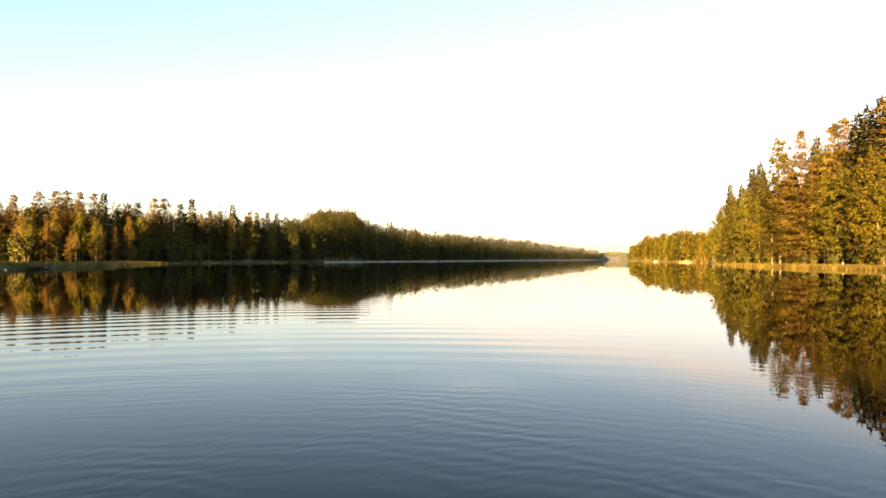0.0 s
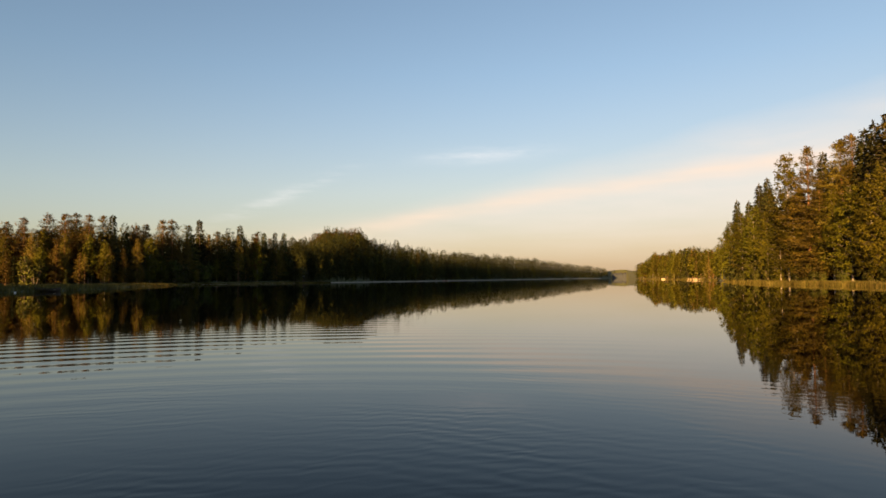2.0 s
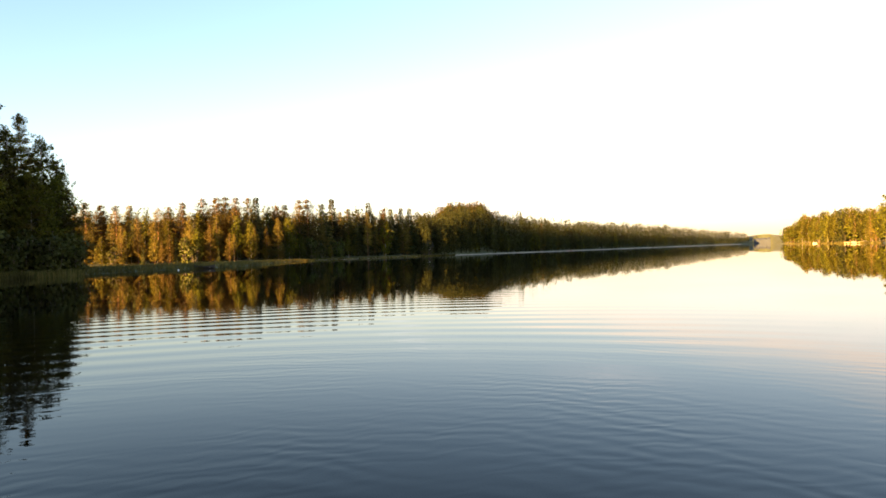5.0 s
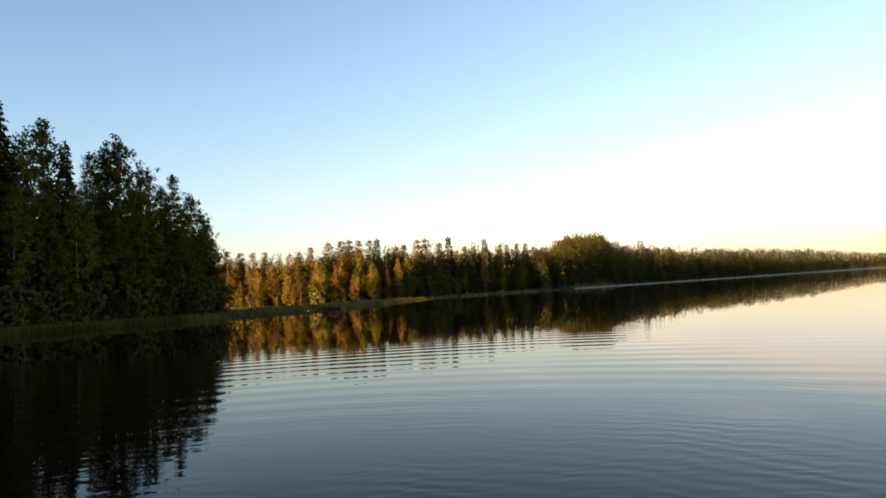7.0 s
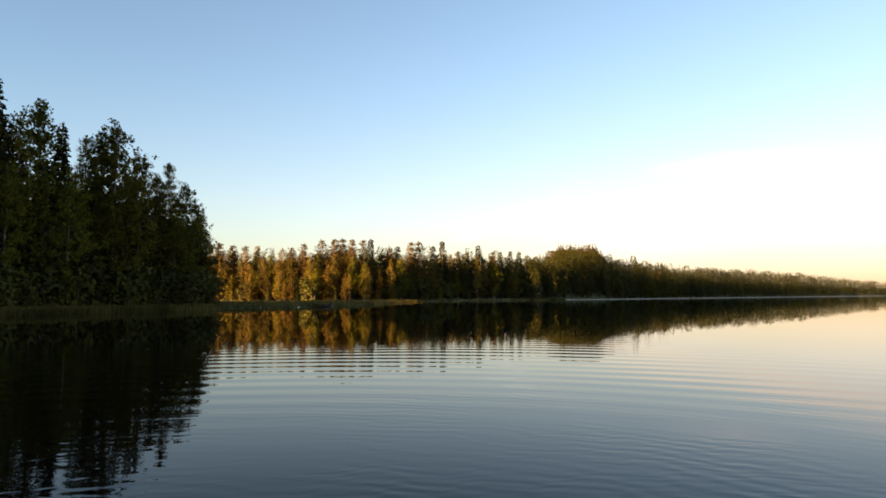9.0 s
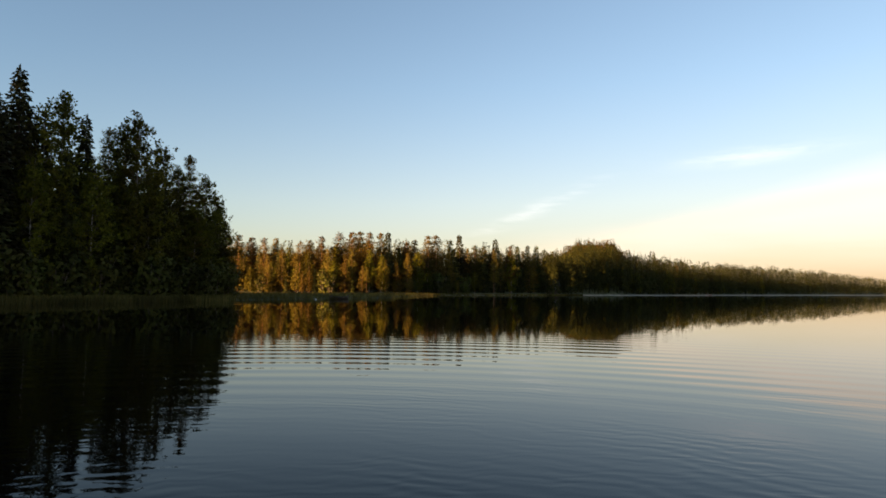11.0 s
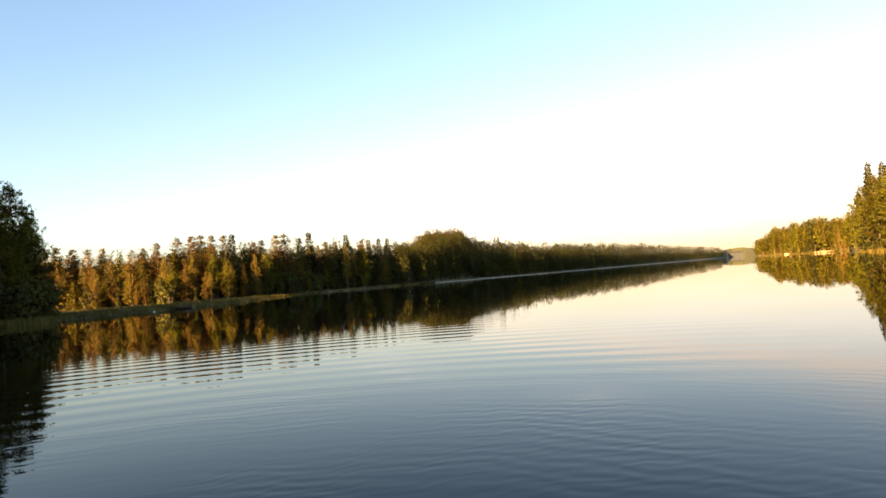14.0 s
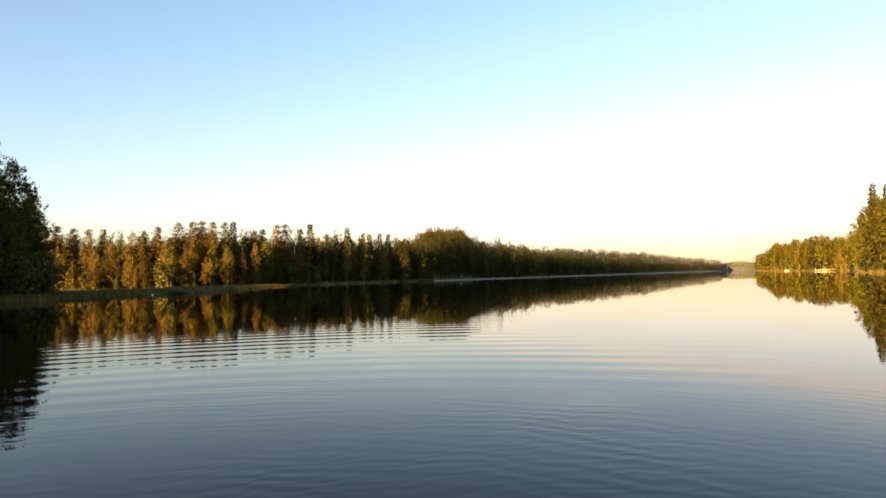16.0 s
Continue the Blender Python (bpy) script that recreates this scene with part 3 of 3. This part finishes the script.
for k in range(80):
    az = 13.5 + 30 * (k + dice.random()) / 80
    r = treeline(az) + dice.uniform(6, 40)
    el = np.interp(az, [13, 20, 31, 38, 44], [3.7, 3.9, 4.5, 3.8, 4.1]) * dice.uniform(0.75, 1.0)
    plant(dice.choice(("pine", "pine", "spruce", "birch")), az, r, r * math.tan(radians(el + 0.12)) + 1.2 - hill(az, r), 0.5, dice.randrange(3), "trees round the far bay")
for k in range(46):
    az = 20 + 23.5 * (k + dice.random()) / 46
    r = treeline(az) + dice.uniform(0.5, 6)
    plant(dice.choice(("birch", "bush", "spruce", "birch", "pine")), az, r, dice.uniform(4, 8.5), 0.5, None, "young trees round the far bay")


def forest(name, label, seed, mat, n, az0, az1, near, deep, low, high, leaves, top=None):
    """Trees too many to count, in one mesh: a stretch of wood between two directions."""
    b = Build(seed)
    r0 = b.rng
    for k in range(n):
        az = az0 + (az1 - az0) * (k + r0.random()) / n
        s = treeline(az) if 14 < az < 43.8 else shore(az)
        r = s + near + r0.random() ** 1.3 * deep
        c = spot(az, r, hill(az, r) - 0.1)
        H = r0.uniform(low, high)
        tip = r0.random() < (0.16 if r < 430 else 0.08)
        if top:
            H = r * math.tan(radians(0.12 + float(np.interp(az, top[0], top[1])))) + 1.2 - c.z
            H *= (1.0 + 0.16 * noise.noise((az * 1.7, seed, 0.0))) * (r0.uniform(0.97, 1.10) if tip else r0.uniform(0.70, 0.95) if r < 430 else r0.uniform(0.80, 1.0))
            H = min(max(H, 7.0), 24.0)
        conical = r0.random() < (0.75 if tip else 0.45)
        R = (2.3 if conical else 3.0) * (1.0 if r < 430 else 1.25) * r0.uniform(0.75, 1.25)
        count = int(leaves * 1.5 * min(1.0, 300 / r) ** 0.8)
        big = (0.50 + 0.0009 * r) * (260 / leaves) ** 0.4
        b.tube([c, c + Vector((0, 0, H * 0.9))], [0.16, 0.03], 4)
        for _ in range(count):
            u = r0.random() ** 0.85
            if conical:
                rad = R * (1 - u) * 1.1 + 0.06
                zc = H * (0.04 + 0.96 * u)
            else:
                rad = R * math.sin(math.pi * min(1, 0.12 + 0.87 * u)) ** 0.6
                zc = H * (0.12 + 0.88 * u)
            a = r0.uniform(0, 6.283)
            out = Vector((math.cos(a), math.sin(a), 0))
            q = rad * r0.uniform(0.45, 1.0)
            b.leaf(c + out * q + Vector((0, 0, zc * 0.98)), (out + Vector((0, 0, r0.uniform(-0.6, 0.6)))).normalized(), big * r0.uniform(0.7, 1.3) * (1.0 - 0.7 * u if conical else 1.0 - 0.35 * u), 0.7, 0.2,
                   out + rand_dir(r0, 0.3) * 0.5 + Vector((0, 0, 0.2 if conical else u - 0.3)))
    tagged(new(name, b.mesh(name, mat)), label, "forest", kind="stuff")


SKYLINE = ([-15, -11, -8, -4, 1.5, 4, 7.4, 8.4, 11.4, 12.8, 15], [0.75, 1.25, 1.75, 2.15, 2.6, 3.1, 3.6, 4.5, 4.6, 3.8, 3.9])
# the long shore's shade is put into the darker spruce colour
forest("far_forest", "distant forest of spruce and pine along shore, shade in colour", 55, LEAF["spruce"], 850, 14.5, -14.4, 3, 90, 12, 18, 260, SKYLINE)
# sunlit tops on the hill are put into the lighter pine colour
forest("hilltop_forest", "rounded pine and birch wood on low hill, sunlight in colour", 62, LEAF["pine"], 120, 13.0, 6.5, 45, 55, 12, 18, 260, SKYLINE)
forest("far_birches", "scattered lighter birches along the long shore", 63, LEAF["birch"], 40, 12.0, -10, 3, 40, 9, 14, 200)
forest("bay_forest", "dense pine wood behind the far bay", 56, LEAF["spruce"], 300, 13.5, 43.0, 14, 45, 11, 15, 240,
       ([13, 20, 26, 31, 35, 38, 46], [4.0, 4.1, 4.3, 4.7, 4.4, 4.0, 4.3]))
forest("sunlit_wood", "dense mixed wood behind the sunlit shore", 57, LEAF["spruce"], 130, -60, -25.2, 16, 30, 12, 16, 420)
forest("point_wood", "mixed wood on the low sunlit point", 58, LEAF["birch"], 90, -23.9, -17.0, 14, 40, 11, 15, 200, POINT)
forest("shaded_wood", "dense dark wood behind the shaded shore", 59, LEAF["spruce"], 170, 46, 80, 12, 40, 9, 14, 420)
# hidden behind the front trees, added to keep sun off the bay's marsh
forest("corner_wood", "hidden wood added behind the shaded shore to shade the marsh", 64, LEAF["spruce"], 110, 45, 60, 50, 42, 11, 14, 200)
# out of view: tall trees on the added hill, lengthening its shadow
forest("hill_wood", "unseen tall wood on the hill added to shade the shore", 61, LEAF["spruce"], 200, 80, 128, 4, 75, 16, 21, 200)
forest("wood_behind", "wood round the rest of the lake", 60, LEAF["spruce"], 220, 133, 290, 6, 40, 10, 14, 100)


def shore_bank():
    """Pale strip painted along the long far shore for sky glint on ruffled water."""
    verts, faces = [], []
    azs = np.arange(-13.8, 24.0, 0.25)
    for az in azs:
        s = shore(az)
        w = 0.05 * noise.noise((az * 3.1, 0.0, 0.0))
        for d, z in ((-0.9, -0.15), (-0.5, 0.06 + w + 0.0003 * s), (0.6, 0.09 + w + 0.0004 * s), (2.6, 0.1)):
            verts.append(tuple(spot(az, s + d, z)))
    for i in range(len(azs) - 1):
        for k in range(3):
            a = i * 4 + k
            faces.append((a, a + 1, a + 5, a + 4))
    tagged(mesh_object("shore_bank", verts, faces, plain("pale_glint", (0.24, 0.21, 0.18), (0.42, 0.37, 0.31), 2.0, 0.9), smooth=True),
           "pale strip painted as sky glint on water below the forest", "bank", kind="structure")


shore_bank()


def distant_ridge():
    """The ridge beyond the lake's far end, distance haze put into its blue."""
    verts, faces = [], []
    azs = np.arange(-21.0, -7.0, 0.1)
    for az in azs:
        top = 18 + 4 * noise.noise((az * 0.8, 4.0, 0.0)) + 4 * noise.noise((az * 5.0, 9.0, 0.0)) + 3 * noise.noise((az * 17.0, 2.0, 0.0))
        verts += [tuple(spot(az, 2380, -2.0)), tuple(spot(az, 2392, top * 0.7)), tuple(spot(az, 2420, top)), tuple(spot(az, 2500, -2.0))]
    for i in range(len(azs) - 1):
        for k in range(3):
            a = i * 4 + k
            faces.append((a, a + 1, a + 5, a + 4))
    tagged(mesh_object("backdrop", verts, faces, plain("hazed_ridge_blue", (0.030, 0.038, 0.052), (0.045, 0.055, 0.072), 0.02, 1.0)),
           "low wooded ridge at the lake's far end, haze in colour", "ridge", kind="structure")


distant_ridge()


def reeds():
    """Belts of reed and sedge along the water's edge."""
    b = Build(77)
    r0 = b.rng
    for lo, hi, n, belt, tall in ((-46, -24, 16000, 4.5, 0.65), (-24, -17, 4000, 4.0, 0.8), (42.6, 64, 9000, 4.0, 0.75), (11, 43.8, 22000, 8.0, 0.6)):
        for k in range(n):
            az = r0.uniform(lo, hi)
            if lo == 11:
                belt = 1.5 + max(0.0, treeline(az) - shore(az)) if az > 14 else 1.2
                r = shore(az) - 1.2 + belt * r0.random() ** 1.6
            else:
                r = shore(az) - belt * r0.random() ** 1.3 + 1.2
            p = spot(az, r, max(0.0, hill(az, r)) - 0.02)
            H = tall * r0.uniform(0.55, 1.1)
            d = Vector((r0.gauss(0, 0.13), r0.gauss(0, 0.13), 1)).normalized()
            side = Vector((r0.uniform(-1, 1), r0.uniform(-1, 1), 0)).normalized() * (0.02 + 0.00013 * r)
            s = len(b.v)
            tip = p + d * H
            b.v += [p - side, p + side, p + d * H * 0.6 + side * 0.7, tip]
            b.f += [(s, s + 1, s + 2), (s, s + 2, s + 3)]
    ob = mesh_object("reed_belt", b.v, b.f, REED)
    tagged(ob, "yellow-green reeds and sedge standing in shallow water", "reeds", kind="stuff")


reeds()


# ---------------------------------------------------------------- small things along the shore
BOAT_PALE = plain("weathered_pale_paint", (0.42, 0.36, 0.27), (0.68, 0.60, 0.48), 5.0, 0.6)
BOAT_RED = plain("faded_red_paint", (0.30, 0.17, 0.13), (0.42, 0.27, 0.21), 5.0, 0.6)
BOAT_DARK = plain("tarred_wood", (0.018, 0.014, 0.011), (0.05, 0.04, 0.03), 6.0, 0.7)
PLANK = plain("weathered_planks", (0.34, 0.28, 0.20), (0.55, 0.47, 0.35), 3.0, 0.85)
STAIN = plain("dark_stained_boards", (0.035, 0.022, 0.015), (0.075, 0.048, 0.032), 3.0, 0.8)
ROOFING = plain("dark_roofing_felt", (0.03, 0.03, 0.03), (0.06, 0.058, 0.055), 4.0, 0.9)
TRIM_WHITE = plain("white_painted_wood", (0.62, 0.60, 0.56), (0.80, 0.78, 0.74), 4.0, 0.6)


def box(bm, lo, hi, bevel=0.0):
    made = bmesh.ops.create_cube(bm, size=1.0)
    for v in made["verts"]:
        v.co = Vector([lo[k] + (v.co[k] + 0.5) * (hi[k] - lo[k]) for k in range(3)])
    if bevel:
        edges = list({e for v in made["verts"] for e in v.link_edges})
        bmesh.ops.bevel(bm, geom=edges, offset=bevel, segments=1, affect="EDGES")


def boxed(name, lo, hi, mat, parent, bevel=0.01, label=""):
    bm = bmesh.new()
    box(bm, lo, hi, bevel)
    return part(name, bm, mat, parent, label)


def rowing_boat(at, turn, length, mat, label):
    e = thing("rowing_boat", at, label, "boat", turn=turn)
    bm = bmesh.new()
    rings = []
    stations = 11
    for i in range(stations):
        u = i / (stations - 1)
        x = (u - 0.5) * length
        half = 0.62 * (math.sin(math.pi * min(1.0, 0.16 + 0.84 * u)) ** 0.7 if u < 0.999 else 0.02) + 0.01
        sheer = 0.42 + 0.22 * (2 * u - 1) ** 2
        keel = 0.16 * max(0.0, 2 * u - 1) ** 3
        outer = [(-1.0, sheer), (-0.88, 0.5 * sheer), (-0.5, keel + 0.05), (0.0, keel), (0.5, keel + 0.05), (0.88, 0.5 * sheer), (1.0, sheer)]
        inner = [(0.93, sheer), (0.8, 0.5 * sheer + 0.02), (0.44, keel + 0.09), (0.0, keel + 0.05), (-0.44, keel + 0.09), (-0.8, 0.5 * sheer + 0.02), (-0.93, sheer)]
        rings.append([bm.verts.new((x, y * half, z)) for y, z in outer + inner])
    for a, b in zip(rings, rings[1:]):
        for k in range(14):
            bm.faces.new((a[k], a[(k + 1) % 14], b[(k + 1) % 14], b[k]))
    bm.faces.new(rings[0])
    bm.faces.new(list(reversed(rings[-1])))
    bmesh.ops.recalc_face_normals(bm, faces=bm.faces)
    part("hull", bm, mat, e)
    for u in (-0.28, 0.0, 0.26):
        boxed("thwart", (u * length - 0.12, -0.5, 0.30), (u * length + 0.12, 0.5, 0.335), PLANK, e)
    for side in (-1, 1):
        bm = bmesh.new()
        pts = [((i / 10 - 0.5) * length, side * (0.62 * (math.sin(math.pi * min(1.0, 0.16 + 0.084 * i)) ** 0.7) + 0.02), 0.43 + 0.22 * (i / 5 - 1) ** 2) for i in range(10)]
        prev = None
        for p in pts:
            q = [bm.verts.new((p[0], p[1] + dy, p[2] + dz)) for dy, dz in ((-0.03, -0.025), (0.03, -0.025), (0.03, 0.025), (-0.03, 0.025))]
            if prev:
                for k in range(4):
                    bm.faces.new((prev[k], prev[(k + 1) % 4], q[(k + 1) % 4], q[k]))
            prev = q
        part("gunwale", bm, mat, e)
    return e


rowing_boat(spot(-21.9, shore(-21.9) - 0.5, 0.02), 0.5, 4.6, BOAT_PALE, "pale wooden rowing boat drawn up beside the jetty")
rowing_boat(spot(-19.3, shore(-19.3) + 0.5, 0.03), 0.2, 4.8, BOAT_PALE, "pale wooden rowing boat lying on the shore")
rowing_boat(spot(0.45, shore(0.45) - 0.6, 0.0), 0.1, 3.4, BOAT_RED, "faded red rowing boat moored at the forest's edge")
rowing_boat(spot(33.4, shore(33.4) - 0.8, -0.08), radians(30), 2.7, BOAT_DARK, "dark tarred rowing boat moored by the sedge")


def jetty(at, turn, length):
    e = thing("jetty", at, "low jetty of pale weathered planks on short posts", "jetty", turn=turn)
    n = int(length / 0.2)
    for k in range(n):
        boxed("plank", (k * 0.2, -0.8, 0.42), (k * 0.2 + 0.17, 0.8, 0.46), PLANK, e, 0.004)
    for side in (-0.65, 0.65):
        boxed("beam", (0, side - 0.06, 0.28), (length, side + 0.06, 0.42), PLANK, e)
        for x in (0.3, length * 0.5, length - 0.3):
            boxed("post", (x - 0.07, side - 0.07, -1.2), (x + 0.07, side + 0.07, 0.75), PLANK, e)
    return e


jetty(spot(-22.2, shore(-22.2) + 0.6, 0.0), radians(-155), 7.0)


def cottage(at, turn):
    e = thing("cottage", at, "small dark-stained wooden cottage with white window frames among trees", "cottage", turn=turn)
    w, d, h, top = 2.8, 2.3, 3.0, 5.0
    boxed("plinth", (-w - 0.05, -d - 0.05, -0.6), (w + 0.05, d + 0.05, 0.3), STAIN, e)
    for k in range(15):
        z = 0.3 + k * 0.18
        boxed("board", (-w, -d, z), (w, d, z + 0.172), STAIN, e, 0.012)
    bm = bmesh.new()
    v = [bm.verts.new(p) for p in ((-w, -d, h), (-w, d, h), (-w, 0, top - 0.1), (w, -d, h), (w, d, h), (w, 0, top - 0.1))]
    for f in ((0, 1, 2), (3, 5, 4), (0, 2, 5, 3), (1, 4, 5, 2), (0, 3, 4, 1)):
        bm.faces.new([v[k] for k in f])
    part("gable", bm, STAIN, e)
    for side in (-1, 1):
        bm = bmesh.new()
        a, b = (0.0, top), (side * (d + 0.45), h - 0.35)
        v = [bm.verts.new((x, y, z + dz)) for x in (-w - 0.4, w + 0.4) for (y, z) in (a, b) for dz in (0.0, 0.12)]
        for f in ((0, 1, 3, 2), (4, 6, 7, 5), (0, 4, 5, 1), (2, 3, 7, 6), (1, 5, 7, 3), (0, 2, 6, 4)):
            bm.faces.new([v[k] for k in f])
        part("roof", bm, ROOFING, e)
    for x, wide in ((-1.2, 0.55), (1.1, 0.55)):
        win = boxed("window", (x - wide, -d - 0.05, 1.5), (x + wide, -d + 0.02, 2.5), GLASS, e, 0.0, "dark window pane with white frame")
        for lo, hi in (((x - wide - 0.1, -d - 0.08, 2.5), (x + wide + 0.1, -d, 2.62)), ((x - wide - 0.1, -d - 0.08, 1.38), (x + wide + 0.1, -d, 1.5)),
                       ((x - wide - 0.1, -d - 0.08, 1.5), (x - wide, -d, 2.5)), ((x + wide, -d - 0.08, 1.5), (x + wide + 0.1, -d, 2.5)),
                       ((x - 0.03, -d - 0.075, 1.5), (x + 0.03, -d - 0.05, 2.5))):
            boxed("frame", lo, hi, TRIM_WHITE, win, 0.01)
    boxed("chimney", (0.6, 0.3, 4.0), (1.1, 0.8, 5.7), plain("chimney_brick", (0.22, 0.10, 0.07), (0.34, 0.17, 0.12), 9.0, 0.9), e)
    return e


def glass_material():
    m, g = material("window_glass")
    g.out(g.n("ShaderNodeBsdfPrincipled", Base_Color=(0.02, 0.022, 0.025, 1), Roughness=0.05, IOR=1.5))
    return m


GLASS = glass_material()
cottage(spot(13.8, shore(13.8) + 15, hill(13.8, shore(13.8) + 15) + 0.6), radians(13.8 + 12))


def buoy(at):
    e = thing("buoy", at, "small round white mooring buoy floating by the sedge", "buoy")
    bm = bmesh.new()
    bmesh.ops.create_uvsphere(bm, u_segments=16, v_segments=10, radius=0.11)
    for v in bm.verts:
        v.co.z = v.co.z * 0.9 + 0.06
    part("float", bm, TRIM_WHITE, e)
    bm = bmesh.new()
    bmesh.ops.create_cone(bm, segments=10, radius1=0.05, radius2=0.03, depth=0.12, cap_ends=True, matrix=Matrix.Translation((0, 0, 0.19)))
    part("eye", bm, BOAT_DARK, e)


buoy(spot(35.5, shore(35.5) - 2.5, -0.02))
